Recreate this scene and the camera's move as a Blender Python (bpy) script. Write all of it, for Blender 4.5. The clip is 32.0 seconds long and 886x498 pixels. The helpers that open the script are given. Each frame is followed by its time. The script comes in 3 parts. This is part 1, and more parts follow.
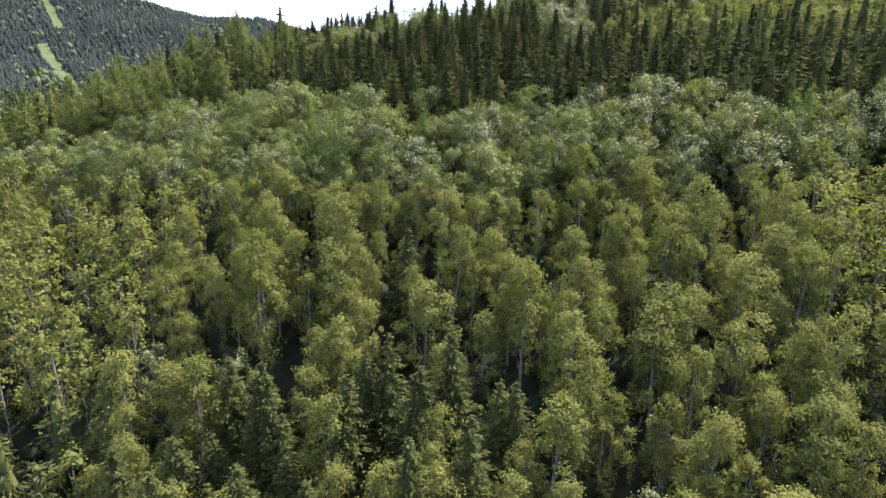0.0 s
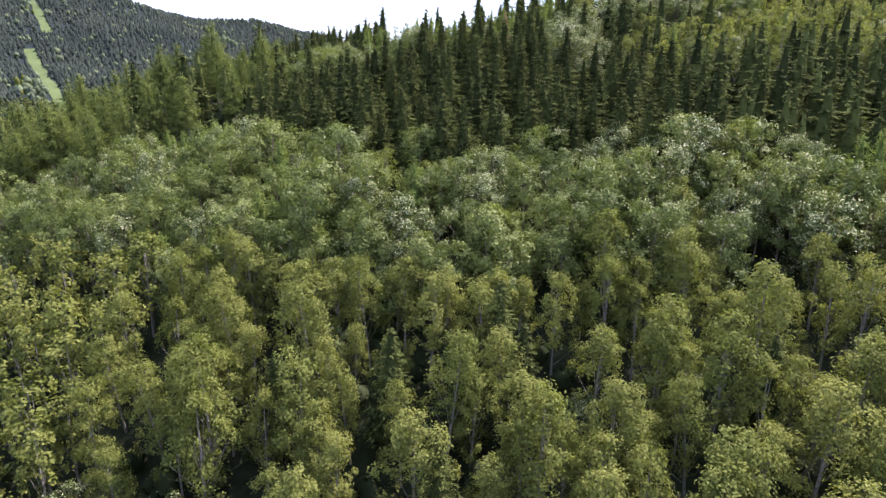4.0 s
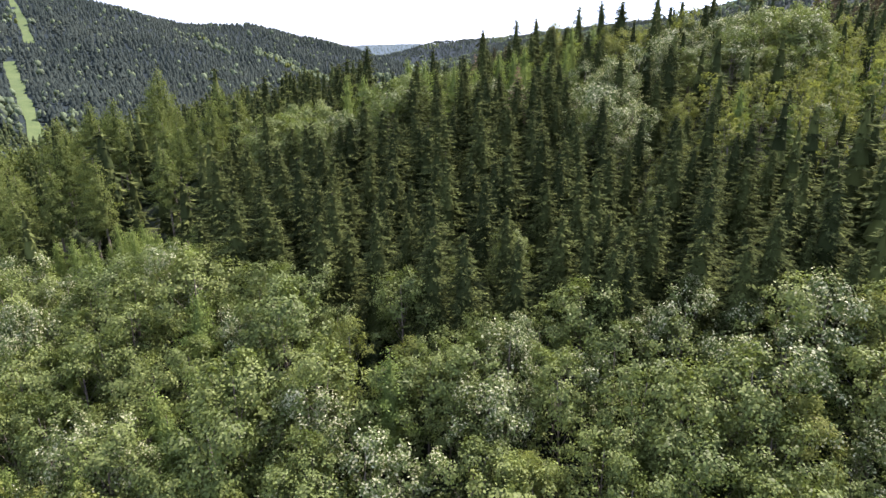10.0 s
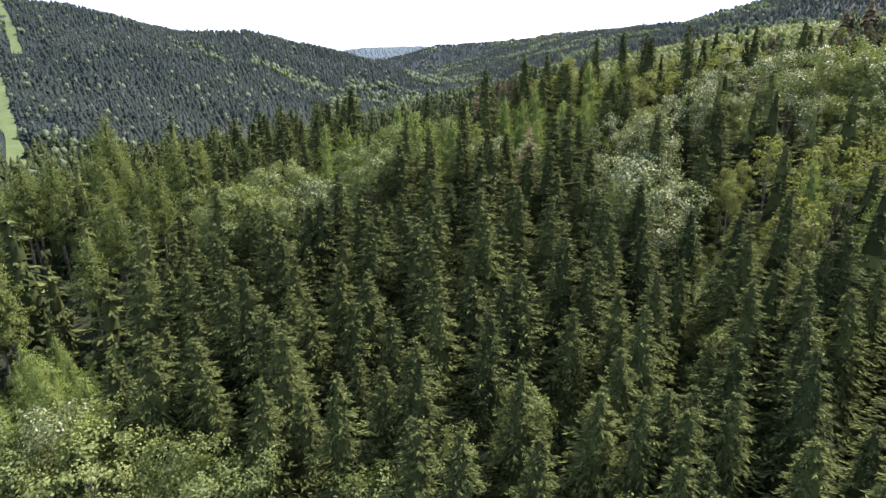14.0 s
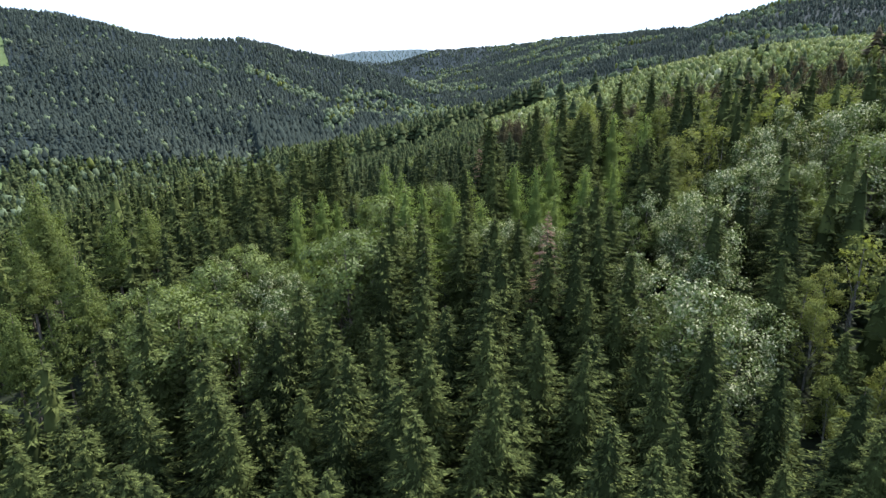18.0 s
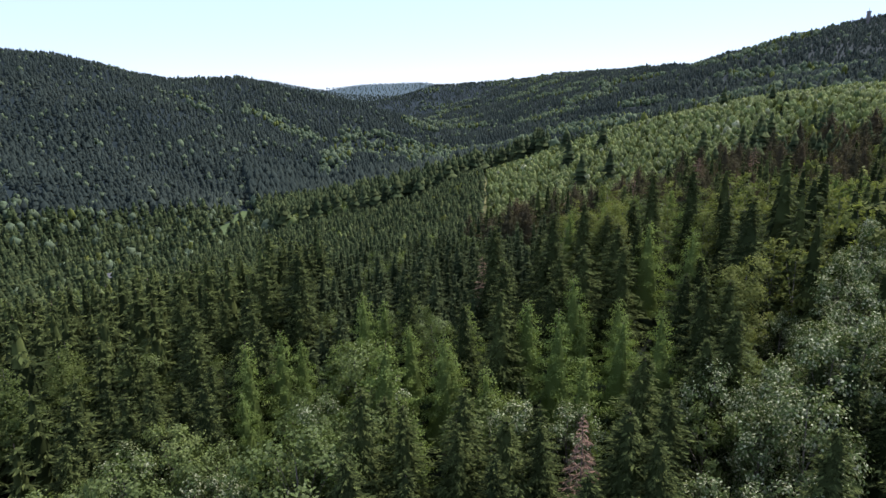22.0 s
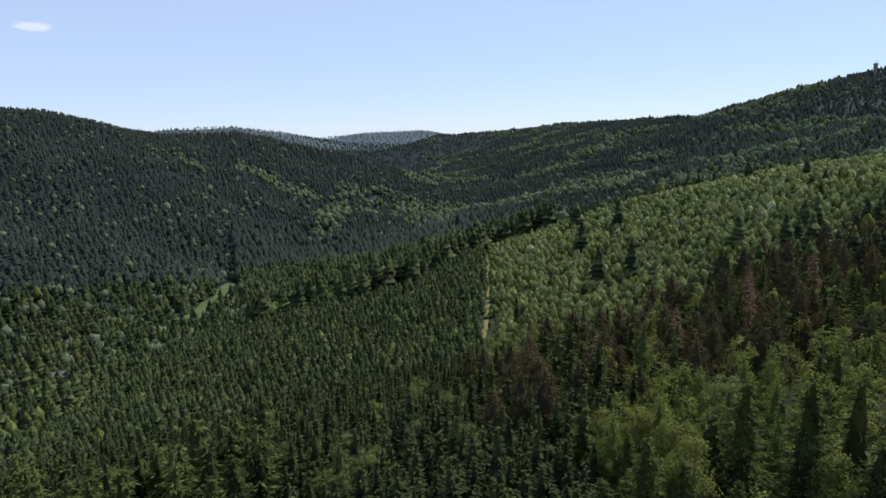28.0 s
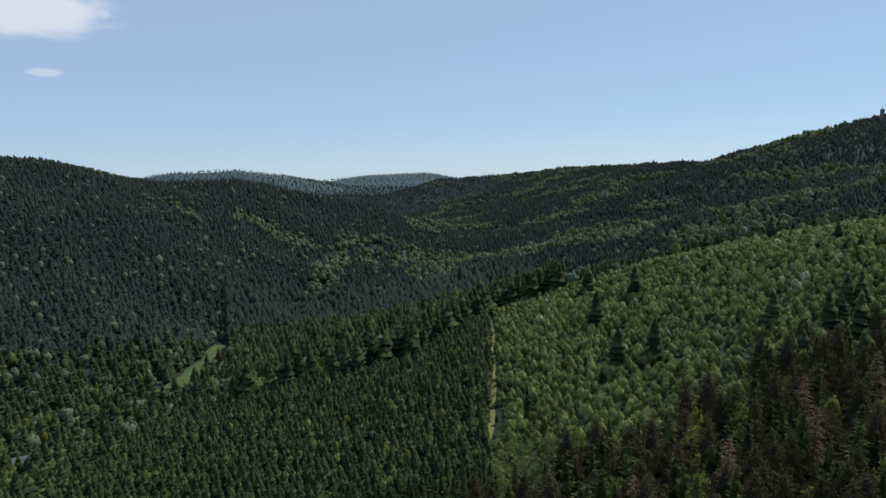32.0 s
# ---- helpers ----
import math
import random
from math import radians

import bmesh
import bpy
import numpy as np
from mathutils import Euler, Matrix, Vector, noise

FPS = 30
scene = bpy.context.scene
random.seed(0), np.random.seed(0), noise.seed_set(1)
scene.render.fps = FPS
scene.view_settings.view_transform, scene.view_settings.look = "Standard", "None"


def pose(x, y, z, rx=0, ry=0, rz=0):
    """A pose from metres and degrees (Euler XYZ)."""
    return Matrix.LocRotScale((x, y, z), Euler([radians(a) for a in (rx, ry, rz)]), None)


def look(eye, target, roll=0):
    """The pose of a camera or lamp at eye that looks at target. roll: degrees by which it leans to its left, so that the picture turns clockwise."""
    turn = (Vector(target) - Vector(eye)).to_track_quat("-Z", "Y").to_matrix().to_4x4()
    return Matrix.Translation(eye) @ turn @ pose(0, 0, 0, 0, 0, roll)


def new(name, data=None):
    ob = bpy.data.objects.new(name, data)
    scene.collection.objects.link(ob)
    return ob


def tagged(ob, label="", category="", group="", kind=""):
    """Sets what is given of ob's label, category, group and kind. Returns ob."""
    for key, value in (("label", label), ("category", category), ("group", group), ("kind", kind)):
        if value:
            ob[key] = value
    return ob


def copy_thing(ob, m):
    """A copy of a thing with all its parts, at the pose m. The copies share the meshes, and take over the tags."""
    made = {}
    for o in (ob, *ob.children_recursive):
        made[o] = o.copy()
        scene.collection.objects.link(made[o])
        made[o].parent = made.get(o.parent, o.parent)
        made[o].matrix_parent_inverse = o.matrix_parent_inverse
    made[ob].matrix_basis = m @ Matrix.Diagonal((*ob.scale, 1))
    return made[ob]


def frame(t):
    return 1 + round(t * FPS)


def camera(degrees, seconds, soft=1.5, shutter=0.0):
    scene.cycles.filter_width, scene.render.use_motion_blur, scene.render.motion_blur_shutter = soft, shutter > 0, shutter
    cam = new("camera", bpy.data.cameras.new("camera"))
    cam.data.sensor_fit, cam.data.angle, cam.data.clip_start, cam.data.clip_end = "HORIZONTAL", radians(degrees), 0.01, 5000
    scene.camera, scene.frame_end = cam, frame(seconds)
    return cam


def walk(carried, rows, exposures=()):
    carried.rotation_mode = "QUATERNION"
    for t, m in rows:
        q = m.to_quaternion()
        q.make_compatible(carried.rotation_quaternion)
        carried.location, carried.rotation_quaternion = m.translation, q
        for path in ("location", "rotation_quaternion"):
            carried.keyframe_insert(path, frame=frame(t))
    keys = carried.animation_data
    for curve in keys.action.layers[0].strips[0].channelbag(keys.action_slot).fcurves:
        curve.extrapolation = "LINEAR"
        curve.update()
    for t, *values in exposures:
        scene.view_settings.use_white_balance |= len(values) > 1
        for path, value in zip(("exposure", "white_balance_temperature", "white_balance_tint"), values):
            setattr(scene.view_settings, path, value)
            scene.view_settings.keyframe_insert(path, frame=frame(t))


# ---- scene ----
cam = camera(71.8, 32.0, soft=1.5)
PATH = [
    (0, (-0.133, -1.134, 99.099), (-0.1337, 0.7750, 98.5022), 0.62),
    (0.5, (-0.020, 0.893, 99.686), (-0.0209, 2.8024, 99.0905), 0.60),
    (1, (0.073, 2.984, 100.284), (0.0723, 4.8927, 99.6880), 0.57),
    (2, (0.178, 7.583, 101.539), (0.1765, 9.4913, 100.9402), 0.49),
    (3, (0.328, 12.680, 102.825), (0.3258, 14.5872, 102.2229), 0.37),
    (3.5, (0.441, 15.341, 103.571), (0.4393, 17.2476, 102.9679), 0.33),
    (5.5, (0.822, 26.025, 106.872), (0.8182, 27.9316, 106.2670), 0.21),
    (6, (0.918, 28.781, 107.854), (0.9130, 30.6871, 107.2495), 0.19),
    (7, (1.114, 34.415, 109.974), (1.1066, 36.3203, 109.3675), 0.11),
    (8, (1.304, 40.141, 112.153), (1.2940, 42.0466, 111.5446), 0.01),
    (9, (1.447, 46.306, 114.255), (1.4359, 48.2103, 113.6437), -0.06),
    (10, (1.640, 52.562, 116.115), (1.6268, 54.4647, 115.4995), -0.17),
    (11, (1.859, 58.506, 117.930), (1.8443, 60.4085, 117.3144), -0.26),
    (12, (2.053, 64.253, 119.891), (2.0364, 66.1566, 119.2774), -0.31),
    (13, (2.336, 69.990, 121.840), (2.3183, 71.8934, 121.2260), -0.32),
    (14, (2.631, 75.690, 123.609), (2.6105, 77.5933, 122.9962), -0.38),
    (14.5, (2.740, 78.566, 124.482), (2.7189, 80.4694, 123.8691), -0.42),
    (16.5, (2.858, 89.876, 127.956), (2.8360, 91.7788, 127.3410), -0.59),
    (17, (2.917, 92.624, 128.843), (2.8942, 94.5266, 128.2284), -0.62),
    (18, (3.127, 98.002, 130.814), (3.1036, 99.9073, 130.2064), -0.68),
    (19, (3.339, 103.620, 132.878), (3.3149, 105.5304, 132.2881), -0.80),
    (20, (3.527, 109.556, 134.978), (3.5021, 111.4742, 134.4124), -0.89),
    (21, (3.736, 115.585, 136.908), (3.7113, 117.5106, 136.3676), -0.92),
    (22, (3.936, 121.496, 138.826), (3.9110, 123.4276, 138.3096), -0.93),
    (23, (4.284, 127.249, 140.708), (4.2593, 129.1863, 140.2129), -0.98),
    (24, (4.620, 133.035, 142.487), (4.5946, 134.9785, 142.0144), -1.06),
    (25, (5.005, 138.821, 144.338), (4.9793, 140.7694, 143.8884), -1.14),
    (25.5, (5.160, 141.644, 145.277), (5.1337, 143.5949, 144.8392), -1.16),
    (27.5, (5.664, 152.509, 148.894), (5.6356, 154.4701, 148.5042), -1.23),
    (28, (5.767, 155.201, 149.808), (5.7375, 157.1653, 149.4304), -1.25),
    (29, (5.934, 160.457, 151.597), (5.9043, 162.4256, 151.2447), -1.27),
    (30, (6.027, 165.664, 153.547), (5.9957, 167.6387, 153.2291), -1.29),
    (31, (6.172, 170.706, 155.412), (6.1389, 172.6858, 155.1281), -1.32),
    (32, (6.240, 175.748, 157.316), (6.2047, 177.7322, 157.0676), -1.40),
]
walk(cam, [(t, look(eye, target, roll)) for t, eye, target, roll in PATH], exposures=[(0, 1.82, 6350, 28), (10, 1.74, 6350, 27), (15, 1.72, 6250, 25), (19, 1.2, 5850, 12), (21, 0.88, 5800, 14), (23, 0.57, 6000, 22), (25, 0.4, 6000, 22), (28, 0.19, 6150, 14), (32, -0.2, 5950, 5)])

# ---- light ----
SUN_AZIMUTH, SUN_HEIGHT = radians(48), radians(54)  # clockwise from the line of flight
to_sun = Vector((math.sin(SUN_AZIMUTH) * math.cos(SUN_HEIGHT), math.cos(SUN_AZIMUTH) * math.cos(SUN_HEIGHT), math.sin(SUN_HEIGHT)))
sun = new("sun", bpy.data.lights.new("sun", "SUN"))
sun.data.energy, sun.data.angle, sun.data.color = 5.0, radians(0.55), (1.0, 0.94, 0.84)
sun.matrix_world = look(to_sun * 900, (0, 0, 0))
world = bpy.data.worlds.new("sky")
scene.world = world
world.use_nodes = True
wn, wl = world.node_tree.nodes, world.node_tree.links
sky = wn.new("ShaderNodeTexSky")
sky.sky_type, sky.sun_disc = "NISHITA", False
sky.sun_elevation, sky.sun_rotation = SUN_HEIGHT, SUN_AZIMUTH
sky.air_density, sky.dust_density, sky.ozone_density, sky.altitude = 1.0, 0.0, 2.0, 1800
wn["Background"].inputs["Strength"].default_value = 0.12


def sky_node(kind, *values, op=None):
    n = wn.new(kind)
    if op:
        n.operation = op
    for k, v in enumerate(values):
        if hasattr(v, "is_output"):
            wl.new(v, n.inputs[k])
        elif v is not None:
            n.inputs[k].default_value = v
    return n


def cloud(ahead, across, along, ragged, thick=0.9):
    """The mask of a small fair-weather cloud in the direction ahead; across and along: its half sizes as slopes."""
    way = wn.new("ShaderNodeTexCoord").outputs["Generated"]
    ahead = Vector(ahead).normalized()
    right = ahead.cross(Vector((0, 0, 1))).normalized()
    up = right.cross(ahead)
    dots = [sky_node("ShaderNodeVectorMath", way, tuple(v), op="DOT_PRODUCT").outputs["Value"] for v in (ahead, right, up)]
    u = sky_node("ShaderNodeMath", sky_node("ShaderNodeMath", dots[1], dots[0], op="DIVIDE").outputs[0], across, op="DIVIDE").outputs[0]
    v = sky_node("ShaderNodeMath", sky_node("ShaderNodeMath", dots[2], dots[0], op="DIVIDE").outputs[0], along, op="DIVIDE").outputs[0]
    flat = wn.new("ShaderNodeCombineXYZ")
    wl.new(u, flat.inputs[0])
    wl.new(v, flat.inputs[1])
    size = sky_node("ShaderNodeVectorMath", flat.outputs[0], op="LENGTH").outputs["Value"]
    puff = wn.new("ShaderNodeTexNoise")
    puff.inputs["Scale"].default_value, puff.inputs["Detail"].default_value = 1.6, 5
    wl.new(flat.outputs[0], puff.inputs["Vector"])
    torn = sky_node("ShaderNodeMath", puff.outputs["Fac"], ragged, size, op="MULTIPLY_ADD").outputs[0]
    front = sky_node("ShaderNodeMath", dots[0], 0.5, op="GREATER_THAN").outputs[0]
    edge = wn.new("ShaderNodeMapRange")
    edge.interpolation_type = "SMOOTHSTEP"
    wl.new(torn, edge.inputs["Value"])
    edge.inputs["From Min"].default_value, edge.inputs["From Max"].default_value = 0.6 + ragged * 0.5, 1.25 + ragged * 0.5
    edge.inputs["To Min"].default_value, edge.inputs["To Max"].default_value = thick, 0.0
    return sky_node("ShaderNodeMath", edge.outputs[0], front, op="MULTIPLY").outputs[0]


tint = wn.new("ShaderNodeMix")
tint.data_type, tint.blend_type = "RGBA", "MULTIPLY"
tint.inputs[0].default_value, tint.inputs[7].default_value = 1.0, (0.93, 1.0, 1.1, 1)
wl.new(sky.outputs[0], tint.inputs[6])
veil = wn.new("ShaderNodeMix")  # summer haze evens out the sky
veil.data_type = "RGBA"
veil.inputs[0].default_value, veil.inputs[7].default_value = 0.68, (4.4, 5.25, 6.5, 1)
wl.new(tint.outputs[2], veil.inputs[6])
over = veil.outputs[2]
for mask in (cloud((-0.5454, 0.8082, 0.2221), 0.1, 0.033, 0.9), cloud((-0.5388, 0.8299, 0.145), 0.022, 0.0055, 0.9, 0.5), cloud((-0.4663, 0.8558, 0.224), 0.008, 0.006, 0.5, 0.3)):
    lay = wn.new("ShaderNodeMix")
    lay.data_type = "RGBA"
    lay.inputs[7].default_value = (7.4, 7.3, 7.6, 1)
    wl.new(mask, lay.inputs[0])
    wl.new(over, lay.inputs[6])
    over = lay.outputs[2]
wl.new(over, wn["Background"].inputs["Color"])


# ---- materials ----
def leaf_material(name, low, high, see_through, gloss, rough, vary=0.22, fleck=None):
    """Foliage: colour by tree and by leaf, light passing through, a sheen."""
    m = bpy.data.materials.new(name)
    m.use_nodes = True
    n, l = m.node_tree.nodes, m.node_tree.links
    b = n["Principled BSDF"]
    info, tone, isle = n.new("ShaderNodeObjectInfo"), n.new("ShaderNodeAttribute"), n.new("ShaderNodeNewGeometry")
    tone.attribute_name = "tone"
    add = n.new("ShaderNodeMath")
    add.operation = "ADD"
    l.new(info.outputs["Random"], add.inputs[0])
    l.new(tone.outputs["Fac"], add.inputs[1])
    frac = n.new("ShaderNodeMath")
    frac.operation = "FRACT"
    l.new(add.outputs[0], frac.inputs[0])
    mix = n.new("ShaderNodeMix")
    mix.data_type = "RGBA"
    mix.inputs[6].default_value, mix.inputs[7].default_value = (*low, 1), (*high, 1)
    l.new(frac.outputs[0], mix.inputs[0])
    val = n.new("ShaderNodeMapRange")
    val.inputs["To Min"].default_value, val.inputs["To Max"].default_value = 1 - vary, 1 + vary
    l.new(isle.outputs["Random Per Island"], val.inputs["Value"])
    hsv = n.new("ShaderNodeHueSaturation")
    color = mix.outputs[2]
    if fleck:  # a third of the leaves take the fleck colour: whitebeam's pale undersides, brighter spruce tufts
        shuffle, side, turned = n.new("ShaderNodeMath"), n.new("ShaderNodeMath"), n.new("ShaderNodeMix")
        shuffle.operation, side.operation, turned.data_type = "PINGPONG", "GREATER_THAN", "RGBA"
        l.new(isle.outputs["Random Per Island"], shuffle.inputs[0])
        shuffle.inputs[1].default_value, side.inputs[1].default_value = 0.071, 0.05
        l.new(shuffle.outputs[0], side.inputs[0])
        l.new(side.outputs[0], turned.inputs[0])
        l.new(color, turned.inputs[6])
        turned.inputs[7].default_value = (*fleck, 1)
        color = turned.outputs[2]
    l.new(color, hsv.inputs["Color"])
    l.new(val.outputs[0], hsv.inputs["Value"])
    l.new(hsv.outputs[0], b.inputs["Base Color"])
    b.inputs["Roughness"].default_value = rough
    b.inputs["Specular IOR Level"].default_value = gloss
    through_leaf = n.new("ShaderNodeBsdfTranslucent")
    warm = n.new("ShaderNodeMix")
    warm.data_type, warm.blend_type = "RGBA", "MULTIPLY"
    warm.inputs[0].default_value, warm.inputs[7].default_value = 1.0, (1.04, 1.1, 0.7, 1)
    l.new(hsv.outputs[0], warm.inputs[6])
    l.new(warm.outputs[2], through_leaf.inputs["Color"])
    both = n.new("ShaderNodeMixShader")
    both.inputs[0].default_value = see_through
    l.new(b.outputs[0], both.inputs[1])
    l.new(through_leaf.outputs[0], both.inputs[2])
    l.new(both.outputs[0], n["Material Output"].inputs["Surface"])
    return m


def rough_material(name, low, high, scale, rough=0.9, bump=0.3):
    """A matt natural surface with two scales of mottling and relief."""
    m = bpy.data.materials.new(name)
    m.use_nodes = True
    n, l = m.node_tree.nodes, m.node_tree.links
    b = n["Principled BSDF"]
    co, big, fine = n.new("ShaderNodeTexCoord"), n.new("ShaderNodeTexNoise"), n.new("ShaderNodeTexNoise")
    big.inputs["Scale"].default_value, fine.inputs["Scale"].default_value = scale, scale * 9
    big.inputs["Detail"].default_value = fine.inputs["Detail"].default_value = 6
    add = n.new("ShaderNodeMath")
    add.operation = "MULTIPLY_ADD"
    add.inputs[1].default_value = 0.5
    half = n.new("ShaderNodeMath")
    half.operation = "MULTIPLY"
    half.inputs[1].default_value = 0.5
    ramp = n.new("ShaderNodeValToRGB")
    ramp.color_ramp.elements[0].position, ramp.color_ramp.elements[1].position = 0.35, 0.65
    ramp.color_ramp.elements[0].color, ramp.color_ramp.elements[1].color = (*low, 1), (*high, 1)
    for tex in (big, fine):
        l.new(co.outputs["Object"], tex.inputs["Vector"])
    l.new(fine.outputs["Fac"], half.inputs[0])
    l.new(big.outputs["Fac"], add.inputs[0])
    l.new(half.outputs[0], add.inputs[2])
    l.new(add.outputs[0], ramp.inputs[0])
    l.new(ramp.outputs[0], b.inputs["Base Color"])
    relief = n.new("ShaderNodeBump")
    relief.inputs["Strength"].default_value = bump
    l.new(fine.outputs["Fac"], relief.inputs["Height"])
    l.new(relief.outputs[0], b.inputs["Normal"])
    b.inputs["Roughness"].default_value = rough
    b.inputs["Specular IOR Level"].default_value = 0.08
    return m


LEAF = {
    "tall_larch": leaf_material("tall_larch_needles", (0.08, 0.104, 0.032), (0.112, 0.136, 0.042), 0.44, 0.04, 0.8, 0.28),
    "birch": leaf_material("birch_leaves", (0.108, 0.128, 0.034), (0.154, 0.168, 0.046), 0.42, 0.06, 0.7, 0.28),
    "broadleaf": leaf_material("broad_leaves", (0.082, 0.11, 0.033), (0.138, 0.168, 0.05), 0.34, 0.12, 0.5, 0.35),
    "whitebeam": leaf_material("felted_leaves", (0.068, 0.096, 0.033), (0.1, 0.13, 0.045), 0.28, 0.08, 0.55, 0.3, (0.3, 0.312, 0.19)),
    "spruce": leaf_material("spruce_needles", (0.026, 0.035, 0.013), (0.048, 0.06, 0.019), 0.18, 0.02, 0.88, 0.4, (0.08, 0.096, 0.03)),
    "young_spruce": leaf_material("young_spruce_needles", (0.026, 0.038, 0.016), (0.043, 0.056, 0.023), 0.18, 0.03, 0.8, 0.4, (0.06, 0.074, 0.028)),
    "larch": leaf_material("larch_needles", (0.12, 0.165, 0.045), (0.162, 0.205, 0.056), 0.4, 0.05, 0.75, 0.28),
    "pine": leaf_material("pine_needles", (0.052, 0.05, 0.026), (0.086, 0.068, 0.038), 0.25, 0.04, 0.85, 0.3),
    "dead": leaf_material("dead_needles", (0.14, 0.09, 0.064), (0.19, 0.125, 0.09), 0.3, 0.04, 0.85),
    # far spruce: aerial haze put into the colour as a bluer, greyer green
    "spruce_far": leaf_material("hazed_far_spruce_needles", (0.032, 0.044, 0.039), (0.053, 0.067, 0.055), 0.42, 0.02, 0.9, 0.18),
    "young_broadleaf": leaf_material("young_broad_leaves", (0.15, 0.186, 0.066), (0.21, 0.234, 0.09), 0.34, 0.08, 0.6, 0.35),
    # far broadleaves: colour greyed and lifted to imitate haze
    "broadleaf_far": leaf_material("hazed_far_broad_leaves", (0.09, 0.122, 0.07), (0.14, 0.172, 0.1), 0.34, 0.06, 0.8, 0.2),
    # leaf colour darkened to stand in for shade in the gaps between trees
    "undergrowth": leaf_material("shade_dark_undergrowth_leaves", (0.03, 0.042, 0.02), (0.05, 0.064, 0.03), 0.3, 0.05, 0.8),
}
BARK = {
    "birch": rough_material("birch_bark", (0.06, 0.055, 0.05), (0.26, 0.25, 0.22), 3.0),
    "broadleaf": rough_material("grey_bark", (0.09, 0.075, 0.06), (0.2, 0.17, 0.14), 2.0),
    "spruce": rough_material("spruce_bark", (0.08, 0.055, 0.045), (0.2, 0.15, 0.125), 2.0),
}
# litter and moss, near black: the shade under the trees is in this colour
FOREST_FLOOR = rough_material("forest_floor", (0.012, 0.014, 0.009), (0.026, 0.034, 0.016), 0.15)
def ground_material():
    """Litter darkened as if in shade close by; low bilberry and sapling cover on the open slopes; towards the horizon
    closed woodland, with haze painted in.
    """
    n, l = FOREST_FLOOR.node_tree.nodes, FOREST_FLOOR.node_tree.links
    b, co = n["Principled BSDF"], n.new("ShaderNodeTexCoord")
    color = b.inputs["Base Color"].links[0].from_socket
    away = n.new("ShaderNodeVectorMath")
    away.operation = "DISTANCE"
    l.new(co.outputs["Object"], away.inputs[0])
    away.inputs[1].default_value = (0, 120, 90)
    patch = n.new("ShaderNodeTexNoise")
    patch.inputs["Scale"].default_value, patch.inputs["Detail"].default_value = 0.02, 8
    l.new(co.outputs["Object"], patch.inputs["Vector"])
    # from 340 on the colour holds spruce shade, then blue haze paling with distance
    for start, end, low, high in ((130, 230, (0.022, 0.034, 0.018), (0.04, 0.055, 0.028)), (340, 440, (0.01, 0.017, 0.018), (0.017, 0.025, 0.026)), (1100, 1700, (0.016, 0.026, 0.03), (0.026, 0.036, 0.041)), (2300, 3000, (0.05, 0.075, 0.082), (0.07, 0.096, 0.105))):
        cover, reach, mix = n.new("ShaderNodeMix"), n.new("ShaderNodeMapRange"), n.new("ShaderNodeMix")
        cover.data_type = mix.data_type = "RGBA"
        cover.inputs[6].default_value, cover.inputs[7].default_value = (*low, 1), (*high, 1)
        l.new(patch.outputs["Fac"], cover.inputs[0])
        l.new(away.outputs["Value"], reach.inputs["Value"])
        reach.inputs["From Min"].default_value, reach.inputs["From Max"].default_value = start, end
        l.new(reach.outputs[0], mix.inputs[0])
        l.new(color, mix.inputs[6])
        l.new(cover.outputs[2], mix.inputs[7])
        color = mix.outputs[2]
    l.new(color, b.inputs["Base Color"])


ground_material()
MEADOW = rough_material("meadow_grass", (0.045, 0.07, 0.026), (0.08, 0.104, 0.04), 0.12)
PEBBLES = rough_material("pale_pebbles", (0.05, 0.052, 0.045), (0.1, 0.1, 0.09), 0.8)
TRACK = rough_material("sandy_track", (0.11, 0.12, 0.045), (0.2, 0.175, 0.075), 0.4)


# ---- the land ----
TILT = (85.7, 52.0, 73.7, -8.5)
NEAR_HILLS = [  # x, y, reach, height of each swell of the near slopes
    (0, 60, 72, -9.7),
    (-30, 110, 54, 16.8),
    (40, 110, 54, 7.6),
    (0, 165, 48, -9.5),
    (45, 175, 48, 5.9),
    (-50, 190, 60, 18.3),
    (30, 225, 54, 10.2),
    (90, 210, 72, 4.1),
    (100, 320, 84, -23.3),
    (20, 320, 72, 5.0),
    (-70, 330, 84, -7.8),
    (140, 430, 96, 27.5),
    (-150, 430, 120, -15.5),
    (30, 470, 108, 6.1),
    (-80, 600, 132, -57.6),
    (90, 600, 132, -32.6),
    (220, 520, 144, -47.9),
    (200, 250, 132, 8.4),
    (-200, 400, 80, -19.6),
    (-95, 700, 90, -2.4),
    (-20, 295, 50, -7.9),
    (110, 395, 60, 2.3),
    (-45, 165, 30, -2.6),
    (30, 400, 60, -5.4),
]
